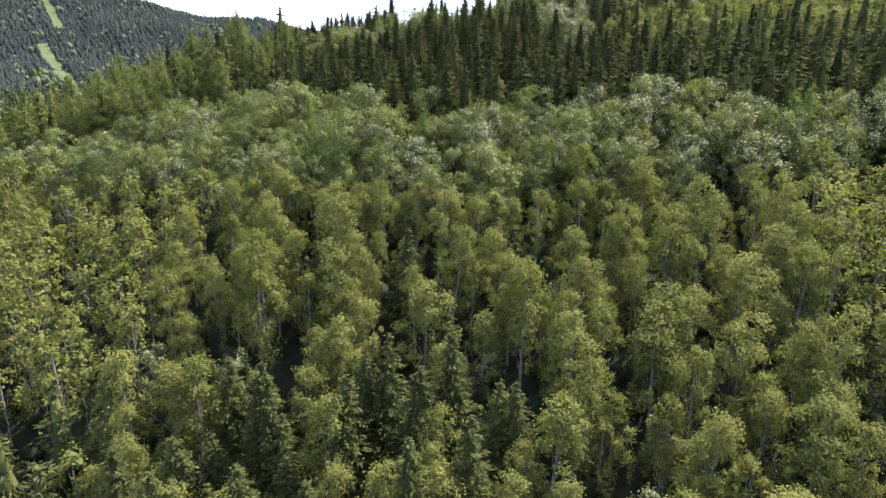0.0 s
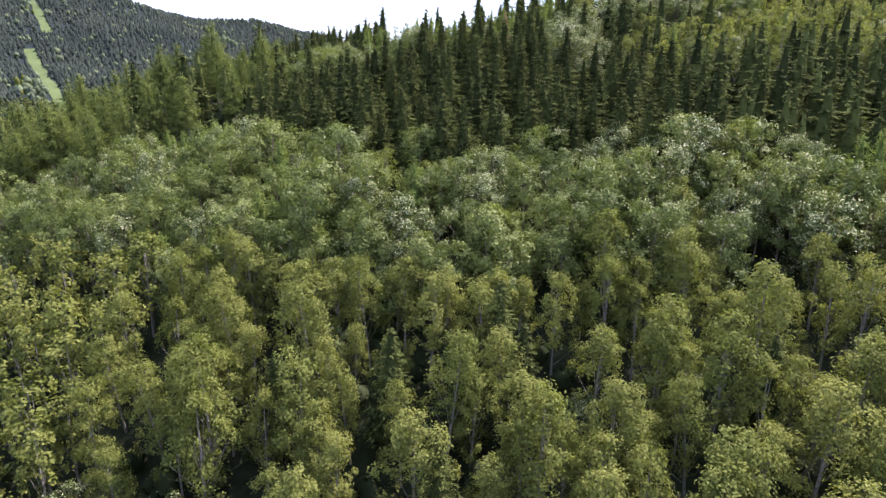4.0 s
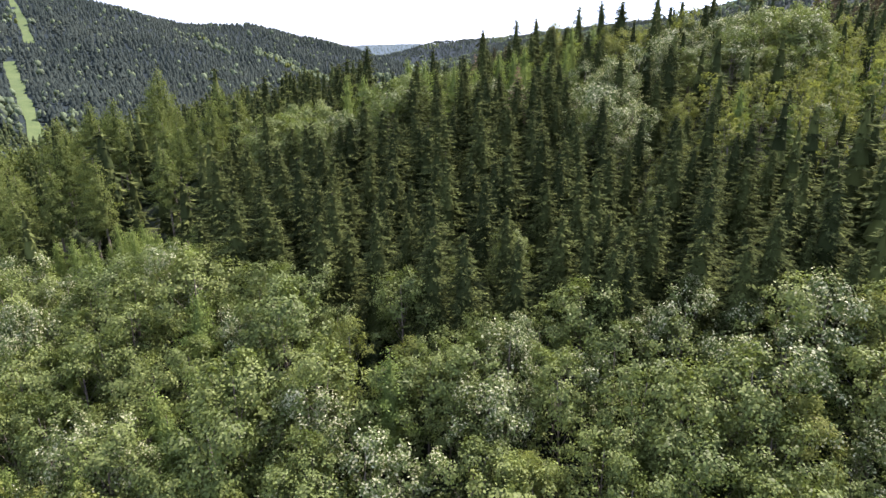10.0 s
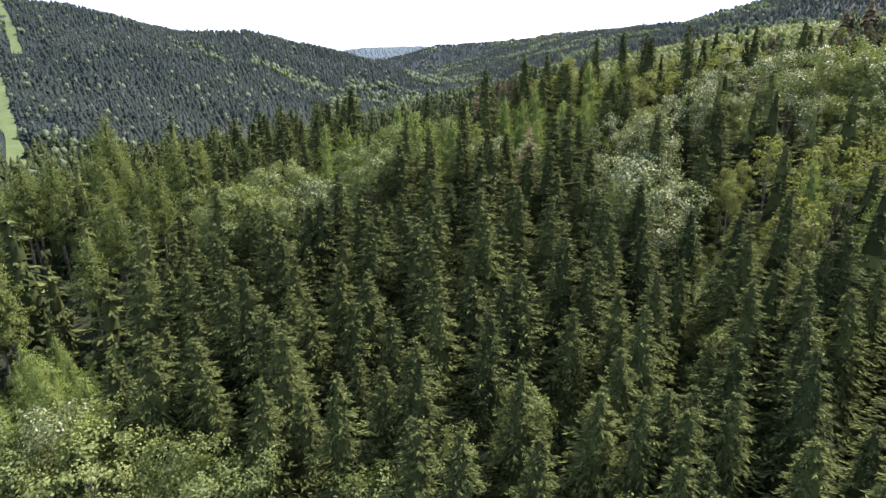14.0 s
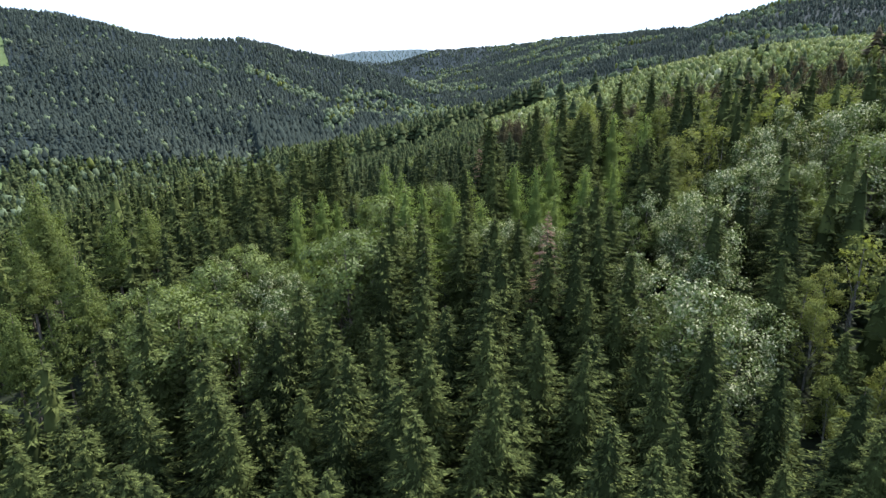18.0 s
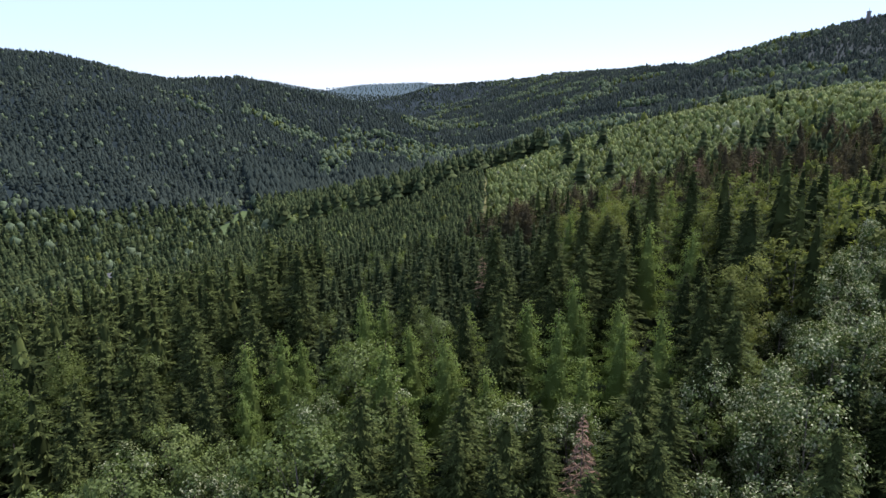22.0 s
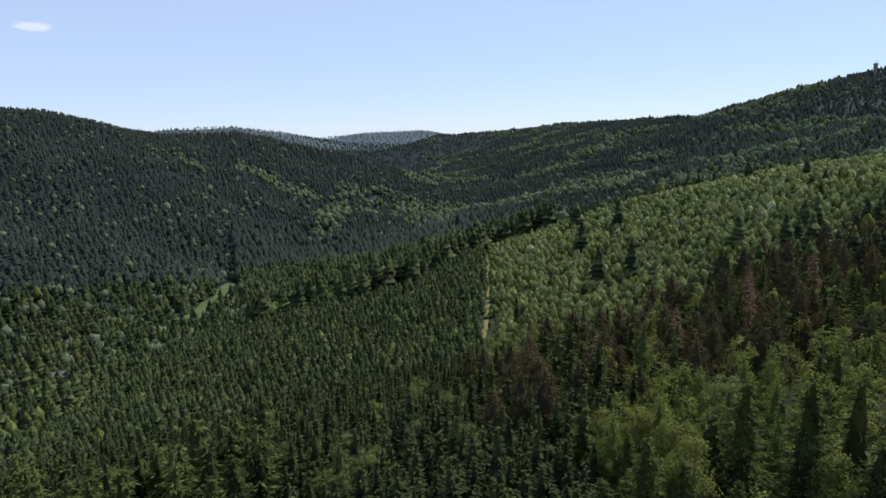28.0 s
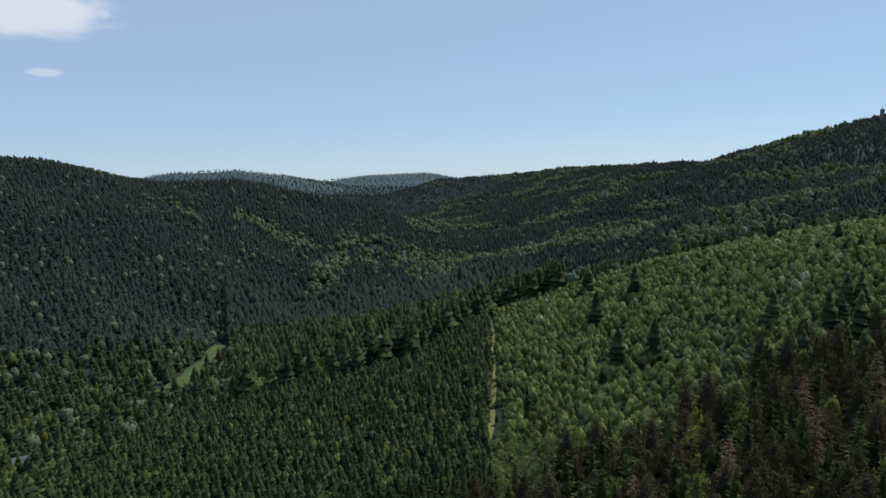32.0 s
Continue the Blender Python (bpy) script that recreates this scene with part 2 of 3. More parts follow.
RIDGES = [  # crest lines and the fall of their flanks
    ([(-1500, 500, 225), (-801, 803, 198), (-565, 898, 189), (-490, 885, 180), (-399, 965, 149), (-305, 1018, 151), (-232, 1010, 135), (-180, 1000, 115), (-110, 1020, 88)], 0.31),
    ([(-1100, 1500, 150), (-800, 1650, 130), (-500, 1750, 115), (-250, 1750, 100)], 0.25),
    ([(-2600, 2200, 190), (-1451, 2800, 139), (-1213, 2811, 180), (-976, 2910, 189), (-838, 3054, 166), (-704, 3402, 127)], 0.25),
    ([(-800, 3786, 120), (-497, 3874, 149), (-159, 3881, 156), (3, 3877, 98), (273, 3867, 85), (2200, 3200, 190)], 0.25),
    ([(-24, 1676, 81), (3, 1751, 139), (210, 1659, 149), (260, 1541, 158), (312, 1286, 158), (347, 1057, 160), (338, 993, 152), (380, 961, 161), (429, 925, 176), (498, 954, 196), (596, 979, 217), (1300, 800, 260)], 0.3),
    ([(230, 420, 135), (330, 560, 144), (400, 670, 152)], 0.32),
]


def ridge(x, y, crest, fall):
    best = np.full(np.shape(x), -1e9)
    for (x0, y0, z0), (x1, y1, z1) in zip(crest, crest[1:]):
        dx, dy = x1 - x0, y1 - y0
        s = np.clip(((x - x0) * dx + (y - y0) * dy) / (dx * dx + dy * dy), 0, 1)
        d = np.hypot(x - x0 - s * dx, y - y0 - s * dy)
        best = np.maximum(best, z0 + s * (z1 - z0) - fall * (np.sqrt(d * d + 1600) - 40))
    return best


def land(x, y):
    """The height of the ground."""
    x, y = np.asarray(x, float), np.asarray(y, float)
    a, b = np.tanh(x / 300), np.tanh((y - 200) / 300)
    near = TILT[0] + TILT[1] * a + TILT[2] * b + TILT[3] * a * b
    for cx, cy, reach, high in NEAR_HILLS:
        near = near + high * np.exp(-((x - cx) ** 2 + (y - cy) ** 2) / (2 * reach**2))
    valley = 50 + 0.012 * np.clip(y - 500, -200, 4000)
    far = 10 * np.log(sum(np.exp(ridge(x, y, crest, fall) / 10) for crest, fall in RIDGES) + np.exp(valley / 10))
    away = np.hypot(x, np.where(y > 250, y - 250, (y - 250) * 0.8))
    s = np.clip((away - 330) / 220, 0, 1)
    s = s * s * (3 - 2 * s)
    rough = 1.2 * np.sin(x / 17 + np.sin(y / 23)) * np.sin(y / 19) * np.clip(away / 200 - 0.5, 0, 1)
    return near * (1 - s) + far * s + rough


def mesh_of(name, verts, quads, tris, materials, quad_mat=None, tri_mat=None, tone=None, smooth=False):
    """A mesh out of arrays, built in one go."""
    me = bpy.data.meshes.new(name)
    quads, tris = np.asarray(quads, np.int32).reshape(-1, 4), np.asarray(tris, np.int32).reshape(-1, 3)
    me.vertices.add(len(verts))
    me.vertices.foreach_set("co", np.asarray(verts, np.float32).ravel())
    me.loops.add(quads.size + tris.size)
    me.loops.foreach_set("vertex_index", np.concatenate([quads.ravel(), tris.ravel()]))
    me.polygons.add(len(quads) + len(tris))
    starts = np.concatenate([np.arange(len(quads)) * 4, quads.size + np.arange(len(tris)) * 3]).astype(np.int32)
    me.polygons.foreach_set("loop_start", starts)
    for m in materials:
        me.materials.append(m)
    if quad_mat is not None:
        me.polygons.foreach_set("material_index", np.concatenate([quad_mat, tri_mat]).astype(np.int32))
    if tone is not None:
        me.attributes.new("tone", "FLOAT", "POINT").data.foreach_set("value", np.asarray(tone, np.float32))
    if smooth:
        me.polygons.foreach_set("use_smooth", np.ones(len(me.polygons), bool))
    me.update(calc_edges=True)
    me.validate()
    return me


def sheet(name, xs, ys, material, lift=0.0):
    gx, gy = np.meshgrid(xs, ys)
    z = land(gx, gy) + lift
    n, m = gx.shape
    i = (np.arange(n - 1)[:, None] * m + np.arange(m - 1)).ravel()
    return mesh_of(name, np.stack([gx, gy, z], -1).reshape(-1, 3), np.stack([i, i + 1, i + m + 1, i + m], 1), [], [material], smooth=True)


steps = np.linspace(-1, 1, 241)
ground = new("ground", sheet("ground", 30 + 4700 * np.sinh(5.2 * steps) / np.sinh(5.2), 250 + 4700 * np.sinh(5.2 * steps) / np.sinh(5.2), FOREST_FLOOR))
tagged(ground, "forest floor of brown litter and moss, with shade and far haze in its colour", "ground", kind="structure")


def ribbon(name, line, width, material, label, category, lift=0.35, step=3.0):
    """A strip of grass or track laid over the ground along a line."""
    pts = []
    for (x0, y0), (x1, y1) in zip(line, line[1:]):
        k = max(2, int(math.hypot(x1 - x0, y1 - y0) / step))
        pts += [(x0 + (x1 - x0) * i / k, y0 + (y1 - y0) * i / k) for i in range(k)]
    pts = np.array(pts + [line[-1]])
    side = np.gradient(pts, axis=0)
    side = np.stack([side[:, 1], -side[:, 0]], 1) / np.hypot(*side.T)[:, None]
    wob = 1 + 0.18 * np.sin(np.arange(len(pts)) * 0.7) + 0.12 * np.sin(np.arange(len(pts)) * 0.23)
    across = np.linspace(-0.5, 0.5, 5)
    xy = pts[:, None] + side[:, None] * (across[None, :, None] * width * wob[:, None, None])
    z = land(xy[..., 0], xy[..., 1]) + lift
    i = (np.arange(len(pts) - 1)[:, None] * 5 + np.arange(4)).ravel()
    me = mesh_of(name, np.concatenate([xy, z[..., None]], -1).reshape(-1, 3), np.stack([i, i + 1, i + 6, i + 5], 1), [], [material], smooth=True)
    return tagged(new(name, me), label, category, kind="structure")


PISTE = [(-600, 945), (-540, 865), (-470, 772), (-408, 684)]
PISTE_LOW = [(-395, 630), (-330, 540), (-290, 485), (-245, 424)]
STREAM = [(-79, 634), (-85, 655), (-88, 668), (-94, 700)]
LANE = [(13.5, 318), (15.5, 332), (17, 350), (18.5, 366), (18.8, 385), (20.6, 402), (20.8, 425), (22.5, 450), (22.8, 480)]
STRIP = [(22, 122), (27, 132), (32, 142), (37, 153)]
GLADE = [(-129, 458), (-131, 490), (-134, 532)]
ribbon("ski_slope", PISTE_LOW, 9, MEADOW, "sunlit mown grass ski slope down a wooded hillside", "ski slope", 0.6, 8)
ribbon("ski_slope", PISTE, 7.5, MEADOW, "sunlit mown grass ski slope down a wooded hillside", "ski slope", 0.6, 8)
ribbon("forest_track", LANE, 1.4, TRACK, "narrow sandy grass track between young plantations", "track")
ribbon("grass_strip", STRIP, 2.2, MEADOW, "narrow grassy strip between tall spruces", "grass")
ribbon("stream_bed", STREAM, 0.6, PEBBLES, "grey pebbly stream bed between dark conifers", "stream")
ribbon("glade", GLADE, 12, MEADOW, "small bright green glade in the valley", "meadow")


# ---- trees ----
rng = np.random.default_rng(7)


def unit(v):
    return v / np.maximum(np.linalg.norm(v, axis=-1, keepdims=True), 1e-6)


def sprays(p, out, long, wide, r, loose=0.5):
    """Leaf sprays: folded lozenges at the points p that face roughly out."""
    k = len(p)
    nrm = unit(out + r.normal(0, loose, (k, 3)) + (0, 0, 0.3))
    t = unit(np.cross(nrm, r.normal(0, 1, (k, 3))))
    b = np.cross(nrm, t)
    a, w = (long * r.uniform(0.6, 1.3, k))[:, None], (wide * r.uniform(0.7, 1.3, k))[:, None]
    v = np.stack([p - t * a, p + b * w + nrm * w * 0.3, p + t * a - nrm * w * 0.35, p - b * w + nrm * w * 0.3], 1).reshape(-1, 3)
    return v, np.arange(4 * k).reshape(-1, 4)


def taper(p0, p1, r0, r1, sides=6):
    """A tapered limb from p0 to p1."""
    p0, p1 = np.array(p0, float), np.array(p1, float)
    ax = unit(p1 - p0)
    u = unit(np.cross(ax, (0.3, 0.9, 0.1)))
    w = np.cross(ax, u)
    a = np.arange(sides) * 2 * math.pi / sides
    ring = np.cos(a)[:, None] * u + np.sin(a)[:, None] * w
    v = np.concatenate([p0 + ring * r0, p1 + ring * r1])
    i = np.arange(sides)
    return v, np.stack([i, (i + 1) % sides, (i + 1) % sides + sides, i + sides], 1)


def joined(pieces):
    vs, fs, at = [], [], 0
    for v, f in pieces:
        vs.append(v)
        fs.append(f + at)
        at += len(v)
    return np.concatenate(vs), np.concatenate(fs)


def leafy(r, high, base, wide, lobes, leaves, long, pointed, sides=6, body=False):
    """A broadleaved tree: trunk with limbs, and a ragged crown of leaf sprays set along twigs that fan out of uneven boughs."""
    lean = r.normal(0, 0.03, 2) * high
    top = np.array([*lean, high * 0.9])
    wood = [taper((0, 0, -0.6), top * 0.55, 0.012 * high, 0.008 * high, sides), taper(top * 0.55, top, 0.008 * high, 0.003 * high, max(3, sides - 2))]
    u = (np.arange(lobes) + r.uniform(0.1, 0.9, lobes)) / lobes
    z = base + (high * 0.97 - base) * u**0.9
    full = np.sqrt(np.clip(1 - ((u - 0.3) / 0.78) ** 2, 0.03, 1)) * (1 - (0.3 * u if pointed else 0.05 * u))
    ang = np.arange(lobes) * 2.4 + r.uniform(-0.7, 0.7, lobes)
    reach = wide * (0.66 if pointed else 0.76) * full * r.uniform(0.4, 1.2, lobes)
    c = np.stack([np.cos(ang) * reach + lean[0] * u, np.sin(ang) * reach + lean[1] * u, z], 1)
    for k in range(0, lobes, 2 if lobes > 10 else 3):
        wood.append(taper(top * max(0.2, c[k, 2] / high * 0.62), c[k], 0.003 * high, 0.001 * high, 3))
    size = wide * (0.33 if pointed else 0.34) * r.uniform(0.55, 1.35, lobes) * (12 / (lobes + 4)) ** 0.3
    twigs = 5 if lobes < 9 else 10 if lobes < 22 else 18
    ways = unit(r.normal(0, 1, (lobes, twigs, 3)) + unit(c * (1, 1, 0) + (0, 0, 0.5))[:, None] * 0.55 + (0, 0, 0.35))
    reachy = r.uniform(0.75, 1.25, (lobes, twigs))
    which = r.choice(lobes, leaves, p=size**2 / (size**2).sum())
    twig = r.integers(0, twigs, leaves)
    f = r.uniform(0.3, 1.0, leaves) ** 0.5
    d = ways[which, twig]
    spread = 0.2 * r.normal(0, 1, (leaves, 3))
    off = (d * (f * reachy[which, twig])[:, None] + spread) * size[which][:, None] * (1, 1, 1.1 if pointed else 0.85)
    v, q = sprays(c[which] + off, unit(d + unit(c[which] * (1, 1, 0) + (0, 0, 0.6)) * (0.4 if lobes > 10 else 1.2)), long, long * 0.62, r, 0.34 if lobes > 10 else 0.2)
    if body:
        bv, bq = mound(r, high * 0.95, base * 0.7, wide * 0.86)
        v, q = np.concatenate([v, bv]), np.concatenate([q, bq + len(v)])
    tv, tq = joined(wood)
    return tv, tq, v, q


def mound(r, high, base, wide):
    """The uneven closed mass of a far crown: rings that swell and draw in by bough."""
    sides, lev = 8, np.array([0.0, 0.25, 0.55, 0.82, 1.0])
    a = np.arange(sides) * 2 * math.pi / sides
    rad = wide * np.array([0.6, 0.95, 0.98, 0.72, 0.22])[:, None] * r.uniform(0.5, 1.2, (5, sides))
    z = base + (high - base) * lev[:, None] + r.normal(0, 0.08, (5, sides)) * (high - base)
    v = np.stack([np.cos(a) * rad, np.sin(a) * rad, z], -1).reshape(-1, 3)
    i, j = np.meshgrid(np.arange(4), np.arange(sides), indexing="ij")
    i, j, k = i.ravel() * sides, j.ravel(), (j.ravel() + 1) % sides
    return v, np.stack([i + j, i + k, i + sides + k, i + sides + j], 1)


def conifer(r, high, base, wide, whorls, arms, droop, tufts, size, sides=6, tip=0.8, core=0.5):
    """A spruce: straight trunk, whorls of boughs that sag and lift at their ends, each set with flat tufts of needles, round a dense heart."""
    tv, tq = joined([taper((0, 0, -0.6), (0, 0, high * 0.5), 0.013 * high, 0.008 * high, sides), taper((0, 0, high * 0.5), (0, 0, high), 0.008 * high, 0.001 * high, max(3, sides - 2))])
    n = whorls * arms
    lev = np.clip(np.repeat((np.arange(whorls) + 0.2) / whorls, arms) + r.normal(0, 0.75 / whorls, n), 0, 0.99)
    ang = np.tile(np.arange(arms) * 2 * math.pi / arms, whorls) + np.repeat(r.uniform(0, 6.28, whorls), arms) + r.normal(0, 0.3, n)
    uneven = 1 + 0.16 * np.sin(ang * 2 + r.uniform(0, 6.28)) * np.sin(lev * 9 + r.uniform(0, 6.28))
    length = wide * ((1 - lev) ** tip * 0.96 + 0.04) * r.uniform(0.62, 1.2, n) * np.where(lev < 0.1, 0.8, 1) * uneven
    k = n * tufts
    pick = np.repeat(np.arange(n), tufts)
    f = np.tile((np.arange(tufts) + 0.6) / tufts, n) ** 0.75 * r.uniform(0.85, 1.05, k)
    L, la = length[pick], ang[pick]
    d = np.stack([np.cos(la), np.sin(la), np.zeros(k)], 1)
    s = np.stack([-np.sin(la), np.cos(la), np.zeros(k)], 1)
    side = r.uniform(-1, 1, k)
    sag = droop * (0.6 + 0.8 * (1 - lev[pick])) * r.uniform(0.75, 1.25, n)[pick]
    p = d * (L * f)[:, None] + s * (side * L * 0.3 * (1.15 - f))[:, None]
    p[:, 2] = base + (high - base) * lev[pick] - L * sag * (f - 0.45 * f**3) + r.normal(0, 0.05, k)
    t = unit(d + s * (side * 0.9)[:, None] + np.stack([np.zeros(k), np.zeros(k), r.normal(-0.18, 0.22, k)], 1))
    nrm = unit(np.cross(np.cross(t, (0, 0, 1.0)), t) + r.normal(0, 0.32, (k, 3)) + d * 0.25)
    b = unit(np.cross(nrm, t))
    a = (size * (0.55 + 0.45 * (1 - lev[pick])) * r.uniform(0.7, 1.3, k))[:, None]
    w = a * r.uniform(0.17, 0.29, k)[:, None]
    v = np.stack([p - t * a * 0.5, p + b * w - nrm * w * 0.5, p + t * a - nrm * a * 0.1, p - b * w - nrm * w * 0.5], 1).reshape(-1, 3)
    heart = []
    for j in range(5):
        z0, z1 = (base + (high - base) * q for q in (j * 0.17, min(0.97, j * 0.17 + 0.27)))
        heart.append(taper((0, 0, z0), (0, 0, z1), core * wide * (1 - j * 0.17) ** tip, core * wide * 0.35 * (1 - j * 0.17), 6))
    hv, hq = joined(heart)
    q = np.arange(4 * k).reshape(-1, 4)
    return tv, tq, np.concatenate([v, hv]), np.concatenate([q, hq + len(v)])


def needled(r, high, base, wide, whorls, arms, droop, fringe, sides=6, thin=1.0):
    """A conifer: straight trunk and whorls of drooping boughs, each a ridged fan of needles with hanging twigs."""
    tv, tq = joined([taper((0, 0, -0.6), (0, 0, high * 0.5), 0.013 * high, 0.008 * high, sides), taper((0, 0, high * 0.5), (0, 0, high), 0.008 * high, 0.001 * high, max(3, sides - 2))])
    n = whorls * arms
    lev = np.repeat((np.arange(whorls) + 0.3) / whorls, arms) + r.normal(0, 0.45 / whorls, n)
    lev = np.clip(lev, 0, 0.995)
    z = base + (high - base) * lev
    ang = np.tile(np.arange(arms) * 2 * math.pi / arms, whorls) + np.repeat(r.uniform(0, 6.28, whorls), arms) + r.normal(0, 0.25, n)
    length = wide * ((1 - lev) ** 0.8 * 0.95 + 0.05) * r.uniform(0.62, 1.25, n) * np.where(lev < 0.12, 0.75, 1)
    d = np.stack([np.cos(ang), np.sin(ang), np.zeros(n)], 1)
    s = np.stack([-np.sin(ang), np.cos(ang), np.zeros(n)], 1)
    up = np.array([0, 0, 1.0])
    L = length[:, None]
    fall = (droop * (0.5 + 0.9 * (1 - lev)) * r.uniform(0.7, 1.3, n))[:, None]
    root = np.stack([np.zeros(n), np.zeros(n), z], 1)
    w = 0.3 * thin * L * r.uniform(0.8, 1.2, n)[:, None] + 0.05
    mid = root + d * L * 0.55 - up * L * fall * 0.55 + up * 0.06
    tip = root + d * L - up * L * fall * 0.8
    lef = root + d * L * 0.64 + s * w - up * (L * fall * 0.62 + w * 0.35)
    rig = root + d * L * 0.64 - s * w - up * (L * fall * 0.62 + w * 0.35)
    v = np.stack([root, lef, mid, rig, tip], 1).reshape(-1, 3)
    o = np.arange(n)[:, None] * 5
    tri = np.concatenate([o + (0, 2, 1), o + (0, 3, 2), o + (1, 2, 4), o + (2, 3, 4)])
    if fringe:
        k = n * fringe
        pick = np.repeat(np.arange(n), fringe)
        f = r.uniform(0.3, 1.0, k)[:, None]
        side = r.choice([-1, 1], k)[:, None] * (1.05 - np.abs(f - 0.5))
        p = root[pick] + d[pick] * L[pick] * f - up * L[pick] * fall[pick] * f * 0.9 + s[pick] * w[pick] * side * 0.7
        hang = (0.2 + 0.15 * L[pick]) * r.uniform(0.6, 1.3, k)[:, None]
        a = p + d[pick] * hang * 0.24 + s[pick] * hang * 0.2 * side
        b = p - d[pick] * hang * 0.24 - s[pick] * hang * 0.08
        e = p + s[pick] * side * hang + d[pick] * hang * 0.6 + up * hang * r.uniform(-0.75, 0.1, k)[:, None]
        fv = np.stack([a, b, e], 1).reshape(-1, 3)
        tri = np.concatenate([tri, len(v) + np.arange(3 * k).reshape(-1, 3)])
        v = np.concatenate([v, fv])
    return tv, tq, v, tri


def skirts(r, high, base, wide, layers, sides):
    """A far conifer: ragged skirts of boughs, one above the other."""
    vs, ts = [], []
    for k in range(layers):
        u = k / layers
        z = base + (high - base) * u
        a = np.arange(sides) * 2 * math.pi / sides + r.uniform(0, 6)
        rad = wide * (1 - u) ** 0.85 * r.uniform(0.6, 1.25, sides)
        rim = np.stack([np.cos(a) * rad, np.sin(a) * rad, z + r.uniform(-0.5, 0.5, sides)], 1)
        peak = min(high, z + (high - base) * (1.9 if k == layers - 1 else 1.7) / layers)
        o = len(vs) * (sides + 1)
        vs.append(np.concatenate([[(0, 0, peak)], rim]))
        i = np.arange(sides)
        ts.append(o + np.stack([np.zeros(sides, int), 1 + i, 1 + (i + 1) % sides], 1))
    return np.zeros((0, 3)), np.zeros((0, 4), int), np.concatenate(vs), np.concatenate(ts)


def shape(kind, r, fine):
    """Trunk and crown arrays of one tree; fine 3: close by, 2: near, 1: middle, 0: far."""
    s = (3, 3, 4, 7)[fine]
    if kind == "birch":
        return leafy(r, 14, 4.4, 3.7, (5, 9, 15, 24)[fine], (10, 60, 620, 4200)[fine], (1.25, 0.8, 0.27, 0.13)[fine], True, s, fine < 2)
    if kind in ("broadleaf", "young_broadleaf", "whitebeam"):
        return leafy(r, 13, 3.8, 4.7, (5, 10, 18, 26)[fine], (26, 66, 2000, 5200)[fine], (0.95, 0.8, 0.23, 0.15)[fine], False, s, fine < 2)
    if kind == "tall_larch":
        return leafy_cone(r, 19, 8.5, 4.4, (30, 80, 800, 3400)[fine], (1.1, 0.8, 0.3, 0.14)[fine], s, 0.15)
    if kind == "larch":
        return leafy_cone(r, 17, 2.6, 5.2, (30, 80, 800, 4600)[fine], (1.1, 0.8, 0.32, 0.125)[fine], s)
    if fine == 0:
        return skirts(r, 19, 1.0, 5.2, 3, 4)
    if fine == 1:
        return skirts(r, 19, 4.5 if kind == "pine" else 1.2, 6.2, 8, 7)
    if kind == "pine":
        return leafy_cone(r, 16, 3.5, 6.4, (0, 0, 800, 2600)[fine], (0, 0, 0.34, 0.2)[fine], s, 0.5)
    if kind == "dead":
        return needled(r, 17, 2.5, 3.6, 22, 6, 0.45, 7, s, 0.12)
    if kind == "young_spruce":
        return conifer(r, 19, 1.0, 5.2, (0, 0, 11, 16)[fine], 6, 0.12, (0, 0, 3, 5)[fine], (0, 0, 1.5, 1.2)[fine], s, 0.85, 0.5)
    return conifer(r, 19, (1, 1, 1.8, 2.6)[fine], 6.0, (0, 0, 13, 24)[fine], (0, 0, 6, 9)[fine], 0.36, (0, 0, 6, 21)[fine], (0, 0, 1.15, 0.54)[fine], s, 0.82, 0.38)


def leafy_cone(r, high, base, wide, leaves, long, sides, heart=0.4):
    """A larch: a slim soft cone of needle sprays along level branches."""
    wood = [taper((0, 0, -0.6), (0, 0, high * 0.5), 0.012 * high, 0.008 * high, sides), taper((0, 0, high * 0.5), (0, 0, high), 0.008 * high, 0.001 * high, max(3, sides - 2))]
    boughs = 44
    lev = (np.arange(boughs) + r.uniform(0, 1, boughs)) / boughs
    ang = np.arange(boughs) * 2.4
    length = wide * (1 - lev) ** 0.85 * (0.6 + 0.4 * np.minimum(1, lev * 4)) * r.uniform(0.65, 1.15, boughs)
    which = r.choice(boughs, leaves, p=length / length.sum())
    f = r.uniform(0.12, 1.0, leaves) ** 0.65
    d = np.stack([np.cos(ang), np.sin(ang), np.full(boughs, 0.12)], 1)
    p = d[which] * (length[which] * f)[:, None] + r.normal(0, 0.32, (leaves, 3)) * (1, 1, 0.9)
    p[:, 2] += base + (high - base) * lev[which]
    for k in range(0, boughs, 4):
        z = base + (high - base) * lev[k]
        wood.append(taper((0, 0, z), d[k] * length[k] * 0.8 + (0, 0, z), 0.035, 0.01, 3))
    v, q = sprays(p, unit(p * (1, 1, 0) + (0, 0, 0.6)), long, long * 0.72, r)
    hv, hq = taper((0, 0, base), (0, 0, high * 0.93), wide * heart, 0.1, 7)
    v, q = np.concatenate([v, hv]), np.concatenate([q, hq + len(v)])
    tv, tq = joined(wood)
    return tv, tq, v, q


# ---- where which tree grows ----
def inside(x, y, cx, cy, rx, ry):
    return ((x - cx) / rx) ** 2 + ((y - cy) / ry) ** 2 < 1


def near_line(x, y, line, width):
    hit = np.zeros(np.shape(x), bool)
    for (x0, y0), (x1, y1) in zip(line, line[1:]):
        dx, dy = x1 - x0, y1 - y0
        s = np.clip(((x - x0) * dx + (y - y0) * dy) / (dx * dx + dy * dy), 0, 1)
        hit |= np.hypot(x - x0 - s * dx, y - y0 - s * dy) < width
    return hit


